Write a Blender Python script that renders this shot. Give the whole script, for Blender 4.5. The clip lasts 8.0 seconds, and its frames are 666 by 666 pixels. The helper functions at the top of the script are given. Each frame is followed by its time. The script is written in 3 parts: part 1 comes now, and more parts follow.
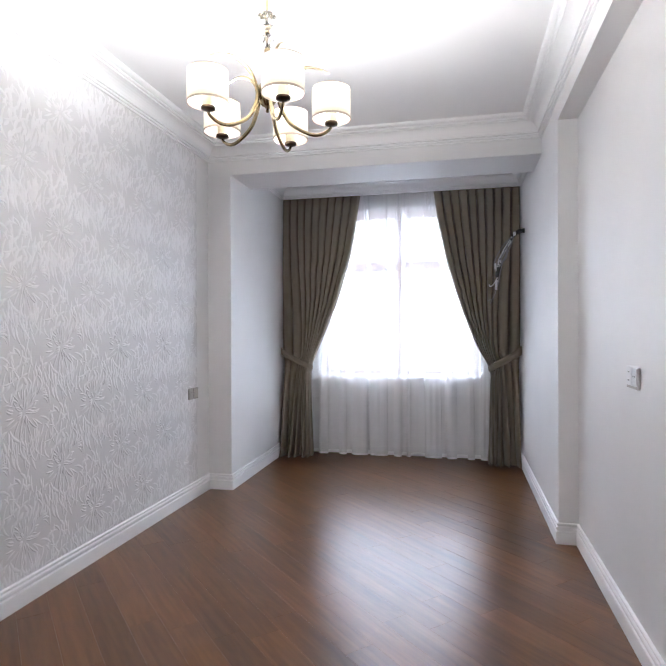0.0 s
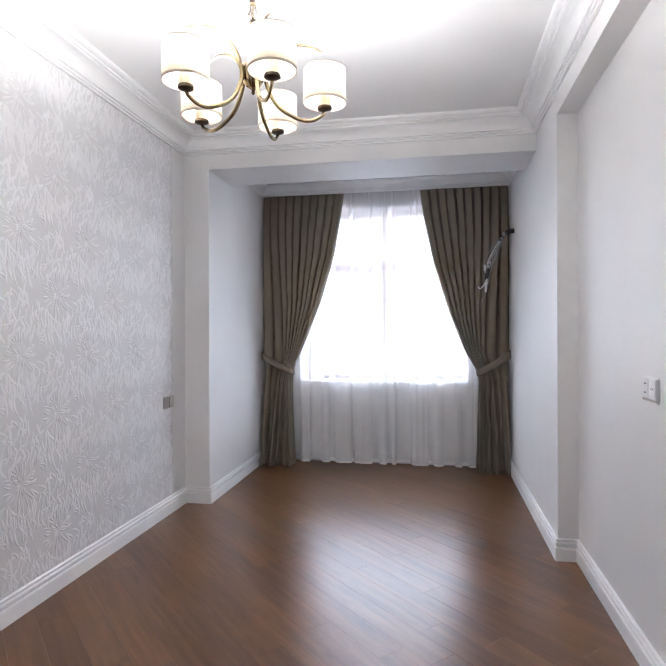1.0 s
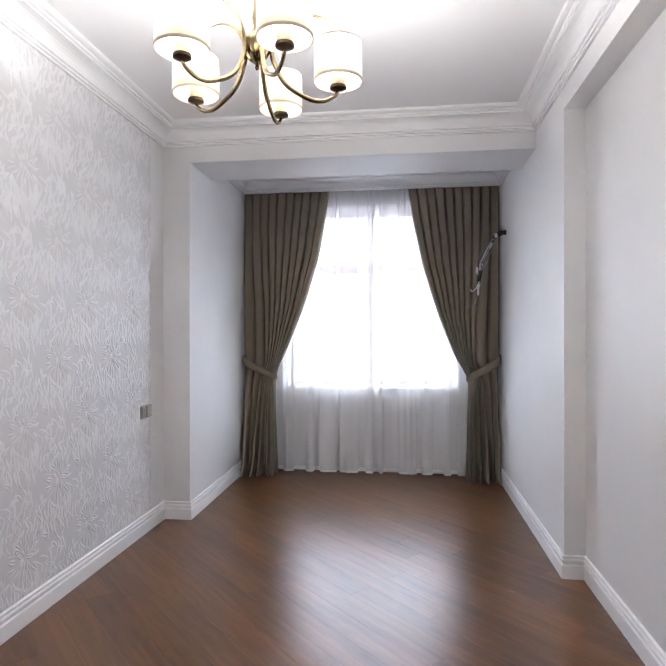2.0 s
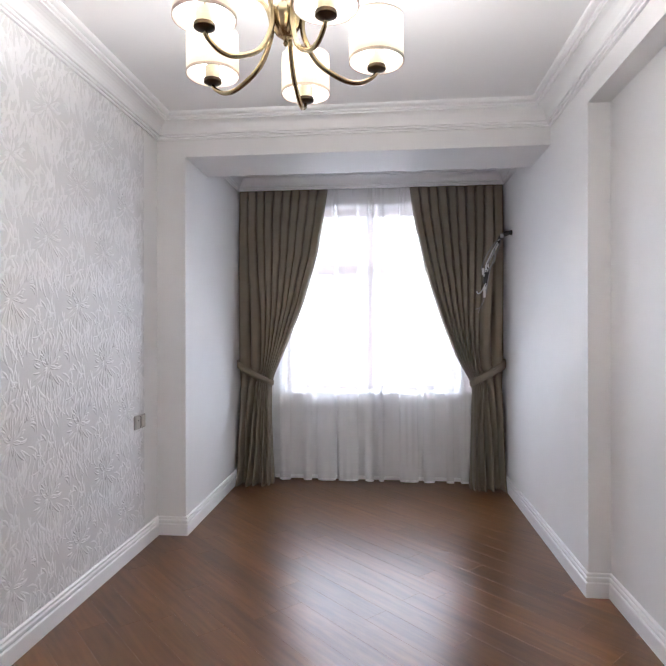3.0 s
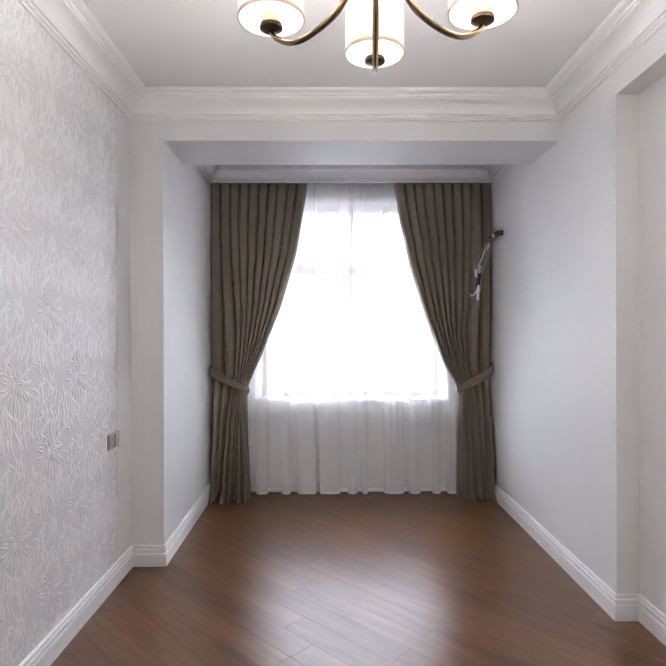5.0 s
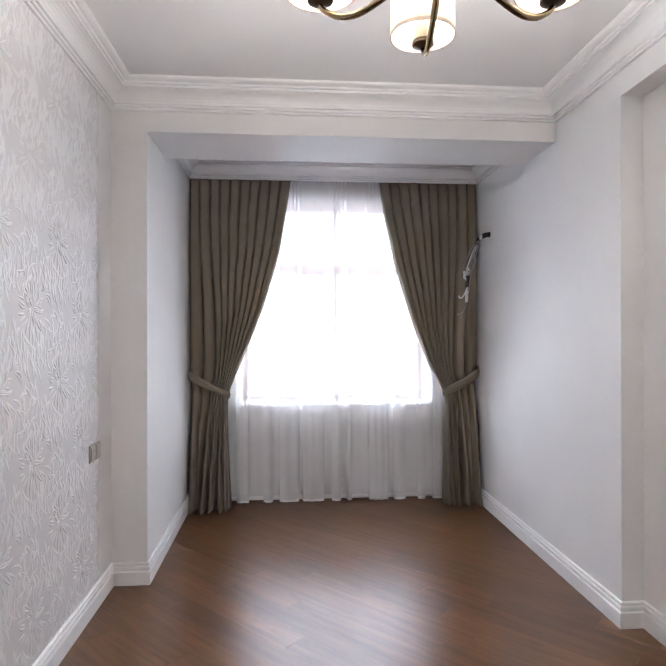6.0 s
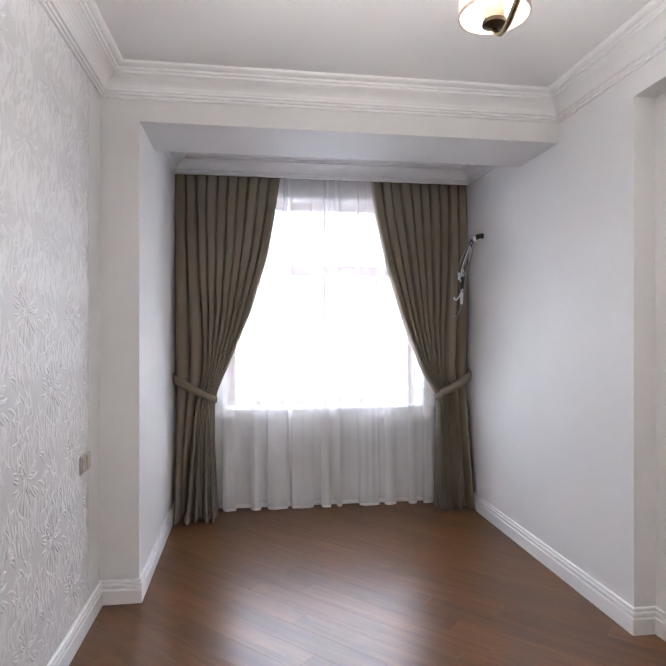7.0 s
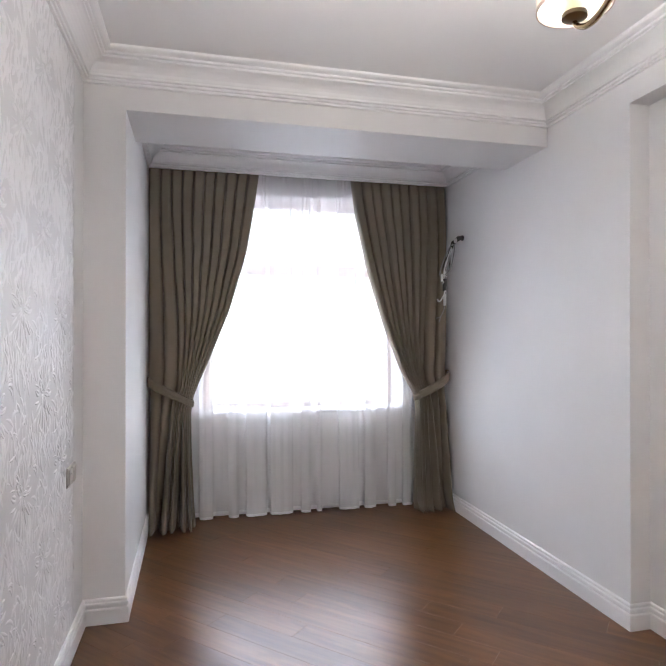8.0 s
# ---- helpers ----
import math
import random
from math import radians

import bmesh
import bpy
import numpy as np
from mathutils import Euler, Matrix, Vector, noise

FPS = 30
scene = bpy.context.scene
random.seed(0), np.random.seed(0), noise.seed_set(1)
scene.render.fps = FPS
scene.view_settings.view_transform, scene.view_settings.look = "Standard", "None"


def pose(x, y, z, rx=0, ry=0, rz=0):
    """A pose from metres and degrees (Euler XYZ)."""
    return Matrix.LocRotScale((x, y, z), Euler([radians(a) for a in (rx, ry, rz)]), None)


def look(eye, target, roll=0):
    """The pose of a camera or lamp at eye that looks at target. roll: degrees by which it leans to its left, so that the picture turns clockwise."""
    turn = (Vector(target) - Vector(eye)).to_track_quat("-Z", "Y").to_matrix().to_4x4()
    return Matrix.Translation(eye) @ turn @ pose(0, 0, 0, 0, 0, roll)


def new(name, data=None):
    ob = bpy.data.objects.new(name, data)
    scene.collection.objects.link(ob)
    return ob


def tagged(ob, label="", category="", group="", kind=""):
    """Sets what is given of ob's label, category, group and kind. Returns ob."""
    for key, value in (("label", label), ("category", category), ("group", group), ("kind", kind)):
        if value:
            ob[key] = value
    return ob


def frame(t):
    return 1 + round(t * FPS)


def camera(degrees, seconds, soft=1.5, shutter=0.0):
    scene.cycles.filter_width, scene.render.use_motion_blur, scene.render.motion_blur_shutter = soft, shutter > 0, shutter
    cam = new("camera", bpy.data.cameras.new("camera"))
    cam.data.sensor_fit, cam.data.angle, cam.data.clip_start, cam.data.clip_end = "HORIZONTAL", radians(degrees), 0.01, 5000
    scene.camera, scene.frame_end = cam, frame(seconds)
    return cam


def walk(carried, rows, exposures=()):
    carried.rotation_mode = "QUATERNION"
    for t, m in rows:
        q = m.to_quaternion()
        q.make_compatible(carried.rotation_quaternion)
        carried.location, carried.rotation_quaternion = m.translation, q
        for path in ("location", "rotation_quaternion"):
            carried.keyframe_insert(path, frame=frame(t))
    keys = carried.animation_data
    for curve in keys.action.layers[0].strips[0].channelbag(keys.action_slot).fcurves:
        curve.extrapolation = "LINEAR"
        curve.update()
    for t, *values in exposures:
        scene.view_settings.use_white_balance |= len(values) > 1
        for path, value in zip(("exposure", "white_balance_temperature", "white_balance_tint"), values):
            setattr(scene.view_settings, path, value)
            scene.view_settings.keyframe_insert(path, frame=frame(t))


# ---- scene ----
cam = camera(61.7, 8.0)
PATH = [
    (0, (1.992, 0.025, 1.269), (1.549, 1.975, 1.265), -0.2),
    (0.5, (1.946, 0.128, 1.279), (1.535, 2.085, 1.277), -0.1),
    (1, (1.887, 0.23, 1.3), (1.525, 2.197, 1.296), -0.2),
    (1.5, (1.807, 0.331, 1.308), (1.503, 2.308, 1.307), -0.1),
    (3, (1.546, 0.601, 1.353), (1.35, 2.592, 1.353), -0.1),
    (3.5, (1.464, 0.683, 1.36), (1.303, 2.676, 1.358), -0.1),
    (4, (1.373, 0.755, 1.354), (1.258, 2.752, 1.356), -0.1),
    (4.5, (1.278, 0.827, 1.368), (1.223, 2.826, 1.368), -0.1),
    (6, (0.995, 1.03, 1.402), (1.148, 3.024, 1.403), -0.1),
    (6.5, (0.902, 1.105, 1.403), (1.116, 3.093, 1.409), -0.0),
    (7, (0.797, 1.169, 1.407), (1.076, 3.149, 1.413), 0.0),
    (7.5, (0.67, 1.227, 1.421), (1.036, 3.193, 1.424), 0.0),
    (8, (0.556, 1.295, 1.412), (1.019, 3.24, 1.421), 0.0),
]
walk(cam, [(t, look(eye, target, roll)) for t, eye, target, roll in PATH],
     [(0.0, 1.06, 5380, 12), (4.0, 1.10, 5600, 13), (8.0, 1.11, 5640, 13)])

# ---- light ----
world = bpy.data.worlds.new("sky")
scene.world = world
world.use_nodes = True
wn = world.node_tree
sky = wn.nodes.new("ShaderNodeTexSky")
sky.sky_type, sky.sun_disc = "NISHITA", False
sky.sun_elevation, sky.sun_rotation = radians(48), radians(200)
wn.links.new(sky.outputs[0], wn.nodes["Background"].inputs[0])
wn.nodes["Background"].inputs[1].default_value = 0.12

sun = new("sun", bpy.data.lights.new("sun", "SUN"))
sun.data.energy, sun.data.angle, sun.data.color = 2.5, radians(0.5), (1.0, 0.95, 0.88)
sun.matrix_basis = look((1.3, -8.0, 9.0), (1.3, 0.0, 0.0))

window_light = new("window_daylight", bpy.data.lights.new("window_daylight", "AREA"))
window_light.data.shape, window_light.data.size, window_light.data.size_y = "RECTANGLE", 10.0, 4.8
window_light.data.energy, window_light.data.color = 1480.0, (0.92, 0.945, 1.0)
window_light.matrix_basis = look((1.386, 9.0, 3.6), (1.386, 0.0, 3.6))

haze = bpy.data.materials.new("bright_daylight_haze")
haze.use_nodes = True
haze.node_tree.nodes["Principled BSDF"].inputs["Base Color"].default_value = (0, 0, 0, 1)
haze.node_tree.nodes["Principled BSDF"].inputs["Emission Color"].default_value = (1.0, 0.98, 0.80, 1)
haze.node_tree.nodes["Principled BSDF"].inputs["Emission Strength"].default_value = 2.6
plain = bmesh.new()
bmesh.ops.create_cube(plain, size=1.0)
for v in plain.verts:
    v.co = Vector((1.4 + v.co.x * 40, 14.0 + v.co.y * 0.1, 6.7 + v.co.z * 14))
plain_mesh = bpy.data.meshes.new("backdrop")
plain.to_mesh(plain_mesh)
plain.free()
plain_mesh.materials.append(haze)
tagged(new("backdrop", plain_mesh), "overexposed bright daylight beyond the window", "backdrop", kind="structure")

BULB_WATTS = 11.5


# ---- materials ----
def mat(name, color, rough=0.6, metal=0.0, vary=0.06, scale=6.0, bump=0.0, bump_scale=200.0, coat=0.0, spec=0.5):
    """A painted or plain surface with soft stains and a fine relief."""
    m = bpy.data.materials.new(name)
    m.use_nodes = True
    t = m.node_tree
    b = t.nodes["Principled BSDF"]
    b.inputs["Roughness"].default_value, b.inputs["Metallic"].default_value = rough, metal
    b.inputs["Coat Weight"].default_value, b.inputs["Specular IOR Level"].default_value = coat, spec
    geo = t.nodes.new("ShaderNodeNewGeometry")
    n = t.nodes.new("ShaderNodeTexNoise")
    n.inputs["Scale"].default_value, n.inputs["Detail"].default_value = scale, 6.0
    t.links.new(geo.outputs["Position"], n.inputs["Vector"])
    ramp = t.nodes.new("ShaderNodeMapRange")
    ramp.inputs["To Min"].default_value, ramp.inputs["To Max"].default_value = 1.0 - vary, 1.0 + vary
    ramp.inputs["From Min"].default_value, ramp.inputs["From Max"].default_value = 0.25, 0.75
    t.links.new(n.outputs["Fac"], ramp.inputs["Value"])
    mul = t.nodes.new("ShaderNodeVectorMath")
    mul.operation = "SCALE"
    mul.inputs[0].default_value = color
    t.links.new(ramp.outputs[0], mul.inputs["Scale"])
    t.links.new(mul.outputs[0], b.inputs["Base Color"])
    if bump:
        f = t.nodes.new("ShaderNodeTexNoise")
        f.inputs["Scale"].default_value, f.inputs["Detail"].default_value = bump_scale, 4.0
        t.links.new(geo.outputs["Position"], f.inputs["Vector"])
        bp = t.nodes.new("ShaderNodeBump")
        bp.inputs["Strength"].default_value, bp.inputs["Distance"].default_value = bump, 0.002
        t.links.new(f.outputs["Fac"], bp.inputs["Height"])
        t.links.new(bp.outputs[0], b.inputs["Normal"])
    return m


def node(t, kind, **values):
    n = t.nodes.new(kind)
    for key, value in values.items():
        if key == "op":
            n.operation = value
        else:
            n.inputs[int(key[1:])].default_value = value
    return n


def maths(t, op, a, b=None):
    """A math node fed by sockets or numbers."""
    n = t.nodes.new("ShaderNodeMath")
    n.operation = op
    for i, v in enumerate((a, b)):
        if v is None:
            continue
        if isinstance(v, (int, float)):
            n.inputs[i].default_value = v
        else:
            t.links.new(v, n.inputs[i])
    return n.outputs[0]


def wood_material():
    """Stained oak boards laid on the diagonal, with long grain, arches, pores and a satin varnish."""
    m = bpy.data.materials.new("stained_oak_board")
    m.use_nodes = True
    t = m.node_tree
    b = t.nodes["Principled BSDF"]
    geo = t.nodes.new("ShaderNodeNewGeometry")
    info = t.nodes.new("ShaderNodeObjectInfo")
    rot = t.nodes.new("ShaderNodeMapping")
    rot.inputs["Rotation"].default_value = (0, 0, radians(45))
    t.links.new(geo.outputs["Position"], rot.inputs["Vector"])
    rnd = maths(t, "MULTIPLY", info.outputs["Random"], 40.0)
    cmb = t.nodes.new("ShaderNodeCombineXYZ")
    t.links.new(rnd, cmb.inputs[0])
    t.links.new(rnd, cmb.inputs[2])
    add = t.nodes.new("ShaderNodeVectorMath")
    t.links.new(rot.outputs[0], add.inputs[0])
    t.links.new(cmb.outputs[0], add.inputs[1])
    stretch = t.nodes.new("ShaderNodeMapping")
    stretch.inputs["Scale"].default_value = (1.5, 11.0, 1.0)
    t.links.new(add.outputs[0], stretch.inputs["Vector"])
    base = t.nodes.new("ShaderNodeTexNoise")
    base.inputs["Scale"].default_value, base.inputs["Detail"].default_value = 1.0, 4.0
    base.inputs["Distortion"].default_value = 0.5
    t.links.new(stretch.outputs[0], base.inputs["Vector"])
    arches = maths(t, "ADD", maths(t, "MULTIPLY", maths(t, "SINE", maths(t, "MULTIPLY", base.outputs["Fac"], 48.0)), 0.5), 0.5)
    fine = t.nodes.new("ShaderNodeMapping")
    fine.inputs["Scale"].default_value = (1.8, 34.0, 1.0)
    t.links.new(add.outputs[0], fine.inputs["Vector"])
    pores = t.nodes.new("ShaderNodeTexNoise")
    pores.inputs["Scale"].default_value, pores.inputs["Detail"].default_value = 1.0, 3.0
    t.links.new(fine.outputs[0], pores.inputs["Vector"])
    f = maths(t, "ADD", maths(t, "MULTIPLY", arches, 0.07), maths(t, "MULTIPLY", pores.outputs["Fac"], 0.55))
    f = maths(t, "ADD", f, maths(t, "MULTIPLY", base.outputs["Fac"], 0.32))
    ramp = t.nodes.new("ShaderNodeValToRGB")
    ramp.color_ramp.elements[0].position, ramp.color_ramp.elements[0].color = 0.33, (0.168, 0.0770, 0.0285, 1)
    ramp.color_ramp.elements[1].position, ramp.color_ramp.elements[1].color = 0.67, (0.088, 0.0390, 0.0145, 1)
    t.links.new(f, ramp.inputs[0])
    tone = t.nodes.new("ShaderNodeHueSaturation")
    t.links.new(ramp.outputs[0], tone.inputs["Color"])
    val = t.nodes.new("ShaderNodeMapRange")
    val.inputs["To Min"].default_value, val.inputs["To Max"].default_value = 0.84, 1.18
    t.links.new(info.outputs["Random"], val.inputs["Value"])
    t.links.new(val.outputs[0], tone.inputs["Value"])
    t.links.new(tone.outputs[0], b.inputs["Base Color"])
    b.inputs["Specular IOR Level"].default_value = 0.55
    wear = t.nodes.new("ShaderNodeTexNoise")
    wear.inputs["Scale"].default_value, wear.inputs["Detail"].default_value = 3.0, 4.0
    t.links.new(geo.outputs["Position"], wear.inputs["Vector"])
    rr = t.nodes.new("ShaderNodeMapRange")
    rr.inputs["To Min"].default_value, rr.inputs["To Max"].default_value = 0.265, 0.320
    t.links.new(wear.outputs["Fac"], rr.inputs["Value"])
    t.links.new(rr.outputs[0], b.inputs["Roughness"])
    bp = t.nodes.new("ShaderNodeBump")
    bp.inputs["Strength"].default_value, bp.inputs["Distance"].default_value = 0.10, 0.0005
    bp.invert = True
    t.links.new(pores.outputs["Fac"], bp.inputs["Height"])
    t.links.new(bp.outputs[0], b.inputs["Normal"])
    return m


def cloth_material(name, color, see_through, glow, weave=900.0, rough=0.85, blotch=0.08):
    """Woven cloth: diffuse, some light coming through, some gaps between the threads."""
    m = bpy.data.materials.new(name)
    m.use_nodes = True
    t = m.node_tree
    b = t.nodes["Principled BSDF"]
    b.inputs["Roughness"].default_value, b.inputs["Sheen Weight"].default_value = rough, 0.15
    b.inputs["Specular IOR Level"].default_value = 0.2
    geo = t.nodes.new("ShaderNodeNewGeometry")
    n = t.nodes.new("ShaderNodeTexNoise")
    n.inputs["Scale"].default_value, n.inputs["Detail"].default_value = 14.0, 5.0
    t.links.new(geo.outputs["Position"], n.inputs["Vector"])
    st = t.nodes.new("ShaderNodeMapping")
    st.inputs["Scale"].default_value = (weave, weave, weave * 0.15)
    t.links.new(geo.outputs["Position"], st.inputs["Vector"])
    w = t.nodes.new("ShaderNodeTexNoise")
    w.inputs["Scale"].default_value, w.inputs["Detail"].default_value = 1.0, 2.0
    t.links.new(st.outputs[0], w.inputs["Vector"])
    fac = maths(t, "ADD", maths(t, "MULTIPLY", n.outputs["Fac"], blotch), maths(t, "MULTIPLY", w.outputs["Fac"], 0.30))
    sc = t.nodes.new("ShaderNodeVectorMath")
    sc.operation = "SCALE"
    sc.inputs[0].default_value = color
    t.links.new(maths(t, "ADD", fac, 0.81), sc.inputs["Scale"])
    t.links.new(sc.outputs[0], b.inputs["Base Color"])
    bp = t.nodes.new("ShaderNodeBump")
    bp.inputs["Strength"].default_value, bp.inputs["Distance"].default_value = 0.25, 0.0008
    t.links.new(w.outputs["Fac"], bp.inputs["Height"])
    t.links.new(bp.outputs[0], b.inputs["Normal"])
    out = t.nodes["Material Output"]
    last = b.outputs[0]
    if glow:
        tr = t.nodes.new("ShaderNodeBsdfTranslucent")
        t.links.new(sc.outputs[0], tr.inputs["Color"])
        mx = t.nodes.new("ShaderNodeMixShader")
        mx.inputs[0].default_value = glow
        t.links.new(last, mx.inputs[1])
        t.links.new(tr.outputs[0], mx.inputs[2])
        last = mx.outputs[0]
    if see_through:
        tp = t.nodes.new("ShaderNodeBsdfTransparent")
        mx = t.nodes.new("ShaderNodeMixShader")
        mx.inputs[0].default_value = see_through
        t.links.new(last, mx.inputs[1])
        t.links.new(tp.outputs[0], mx.inputs[2])
        last = mx.outputs[0]
    t.links.new(last, out.inputs["Surface"])
    return m


def glass_material():
    m = bpy.data.materials.new("window_glass")
    m.use_nodes = True
    t = m.node_tree
    tp = t.nodes.new("ShaderNodeBsdfTransparent")
    gl = t.nodes.new("ShaderNodeBsdfGlossy")
    gl.inputs["Roughness"].default_value = 0.02
    mx = t.nodes.new("ShaderNodeMixShader")
    mx.inputs[0].default_value = 0.06
    t.links.new(tp.outputs[0], mx.inputs[1])
    t.links.new(gl.outputs[0], mx.inputs[2])
    t.links.new(mx.outputs[0], t.nodes["Material Output"].inputs["Surface"])
    return m


def lamp_material():
    m = bpy.data.materials.new("lit_bulb")
    m.use_nodes = True
    b = m.node_tree.nodes["Principled BSDF"]
    b.inputs["Emission Color"].default_value = (1.0, 0.86, 0.66, 1)
    b.inputs["Emission Strength"].default_value = 12.0
    return m


PAINT = mat("wall_paint", (0.82, 0.81, 0.805), 0.55, vary=0.025, scale=2.2, bump=0.10, bump_scale=260)
CEILING = mat("ceiling_paint", (0.90, 0.895, 0.895), 0.65, vary=0.02, scale=1.6, bump=0.06, bump_scale=240)
TRIM = mat("trim_enamel", (0.90, 0.895, 0.895), 0.5, vary=0.015, scale=3.0)
PAPER = mat("pearly_embossed_paper", (0.72, 0.71, 0.712), 0.50, vary=0.03, scale=9.0, bump=0.10, bump_scale=70, spec=0.4)
PEARL = mat("pearl_relief_ink", (0.82, 0.81, 0.815), 0.42, vary=0.05, scale=14.0, spec=0.5)
WOOD = wood_material()
SUBFLOOR = mat("floor_joint", (0.05, 0.024, 0.012), 0.9)
DRAPE = cloth_material("taupe_drape_cloth", (0.250, 0.208, 0.156), 0.0, 0.0)
SHEER = cloth_material("white_voile", (0.985, 0.975, 0.97), 0.29, 0.06, weave=1400)
HEM = cloth_material("voile_hem", (0.96, 0.96, 0.96), 0.08, 0.35, weave=1400)
SHADE = cloth_material("cream_shade_cloth", (0.95, 0.91, 0.82), 0.0, 0.65, weave=1200)
SHADE_TRIM = mat("shade_binding", (0.62, 0.53, 0.46), 0.7)
BRASS = mat("brushed_antique_brass", (0.38, 0.305, 0.18), 0.25, 1.0, vary=0.15, scale=30, bump=0.05, bump_scale=500)
CRYSTAL = mat("clear_crystal", (0.95, 0.95, 0.95), 0.03, vary=0.01)
CRYSTAL.node_tree.nodes["Principled BSDF"].inputs["Transmission Weight"].default_value = 1.0
BRONZE = mat("dark_bronze", (0.10, 0.075, 0.05), 0.35, 1.0, vary=0.15, scale=30)
SLEEVE = mat("candle_sleeve", (0.85, 0.78, 0.62), 0.5)
BULB = lamp_material()
PVC = mat("white_window_plastic", (0.80, 0.80, 0.80), 0.35, vary=0.02)
FRAME = mat("brown_window_laminate", (0.32, 0.23, 0.205), 0.4, vary=0.08, scale=8.0)
GLASS = glass_material()
PLASTIC = mat("white_switch_plastic", (0.78, 0.78, 0.79), 0.3, vary=0.03, scale=20)
SILVER = mat("silver_grey_plastic", (0.42, 0.39, 0.36), 0.35, 0.3, vary=0.06, scale=25)
CHAMPAGNE = mat("champagne_plastic", (0.56, 0.52, 0.47), 0.35, 0.2, vary=0.05, scale=25)
DARK = mat("dark_slot", (0.02, 0.02, 0.02), 0.6)
CABLE_DARK = mat("dark_insulation", (0.05, 0.047, 0.045), 0.7, vary=0.2, scale=60, bump=0.4, bump_scale=120)
CABLE_GREY = mat("grey_cable", (0.32, 0.31, 0.30), 0.5, vary=0.15, scale=40)
CABLE_WHITE = mat("white_cable", (0.78, 0.77, 0.75), 0.45, vary=0.06, scale=40)


# ---- helpers for building ----
def world_of(ob):
    if ob.parent is None:
        return ob.matrix_basis.copy()
    return world_of(ob.parent) @ ob.matrix_parent_inverse @ ob.matrix_basis


def mesh_of(bm, name, material, smooth=False):
    bmesh.ops.recalc_face_normals(bm, faces=bm.faces)
    me = bpy.data.meshes.new(name)
    if smooth:
        for f in bm.faces:
            f.smooth = True
    bm.to_mesh(me)
    bm.free()
    me.materials.append(material)
    if smooth:
        me.set_sharp_from_angle(angle=radians(40))
    return me


def part(name, bm, material, parent, label="", smooth=False):
    """One mesh under a thing or a part; the bmesh is in world metres."""
    ob = new(name, mesh_of(bm, name, material, smooth))
    ob.parent = parent
    ob.matrix_parent_inverse = world_of(parent).inverted()
    return tagged(ob, label)


def solid(name, bm, material, label, category, kind="structure", smooth=False):
    return tagged(new(name, mesh_of(bm, name, material, smooth)), label, category, kind=kind)


def thing(name, place, label, category, group=""):
    ob = new(name)
    ob.empty_display_size = 0.1
    ob.matrix_basis = pose(*place)
    return tagged(ob, label, category, group)


def box(lo, hi, bevel=0.0, bm=None, segments=2):
    """A box from corner to corner, with rounded edges where asked."""
    one = bmesh.new()
    bmesh.ops.create_cube(one, size=1.0)
    for v in one.verts:
        v.co = Vector([lo[i] + (v.co[i] + 0.5) * (hi[i] - lo[i]) for i in range(3)])
    if bevel:
        bmesh.ops.bevel(one, geom=list(one.edges), offset=bevel, segments=segments, affect="EDGES", clamp_overlap=True)
    if bm is None:
        return one
    tmp = bpy.data.meshes.new("tmp")
    one.to_mesh(tmp)
    one.free()
    bm.from_mesh(tmp)
    bpy.data.meshes.remove(tmp)
    return bm


def prism(outline, z0, z1):
    """An upright block over a plan outline."""
    bm = bmesh.new()
    a = [bm.verts.new((x, y, z0)) for x, y in outline]
    b = [bm.verts.new((x, y, z1)) for x, y in outline]
    bm.faces.new(a)
    bm.faces.new(b)
    for i in range(len(a)):
        j = (i + 1) % len(a)
        bm.faces.new((a[i], a[j], b[j], b[i]))
    return bm


def sweep(path, profile):
    """A moulding along a plan path, mitred; its profile (out, height) stands to the right of the way."""
    bm = bmesh.new()
    pts = [Vector(p) for p in path]
    rings = []
    for i, p in enumerate(pts):
        dirs = []
        if i > 0:
            dirs.append((pts[i] - pts[i - 1]).normalized())
        if i < len(pts) - 1:
            dirs.append((pts[i + 1] - pts[i]).normalized())
        ns = [Vector((d.y, -d.x)) for d in dirs]
        if len(ns) == 2:
            n = (ns[0] + ns[1]).normalized()
            n = n / max(0.2, n.dot(ns[0]))
        else:
            n = ns[0]
        rings.append([bm.verts.new((p.x + n.x * o, p.y + n.y * o, z)) for o, z in profile])
    k = len(profile)
    for a, b in zip(rings, rings[1:]):
        for i in range(k):
            j = (i + 1) % k
            bm.faces.new((a[i], a[j], b[j], b[i]))
    bm.faces.new(rings[0])
    bm.faces.new(rings[-1])
    return bm


def smooth_path(points, steps=8):
    """A smooth curve through the points."""
    p = [Vector(q) for q in points]
    p = [2 * p[0] - p[1]] + p + [2 * p[-1] - p[-2]]
    out = []
    for i in range(1, len(p) - 2):
        for s in range(steps):
            t = s / steps
            a, b, c, d = p[i - 1], p[i], p[i + 1], p[i + 2]
            out.append(0.5 * ((2 * b) + (c - a) * t + (2 * a - 5 * b + 4 * c - d) * t * t + (3 * b - a - 3 * c + d) * t ** 3))
    out.append(p[-2])
    return out


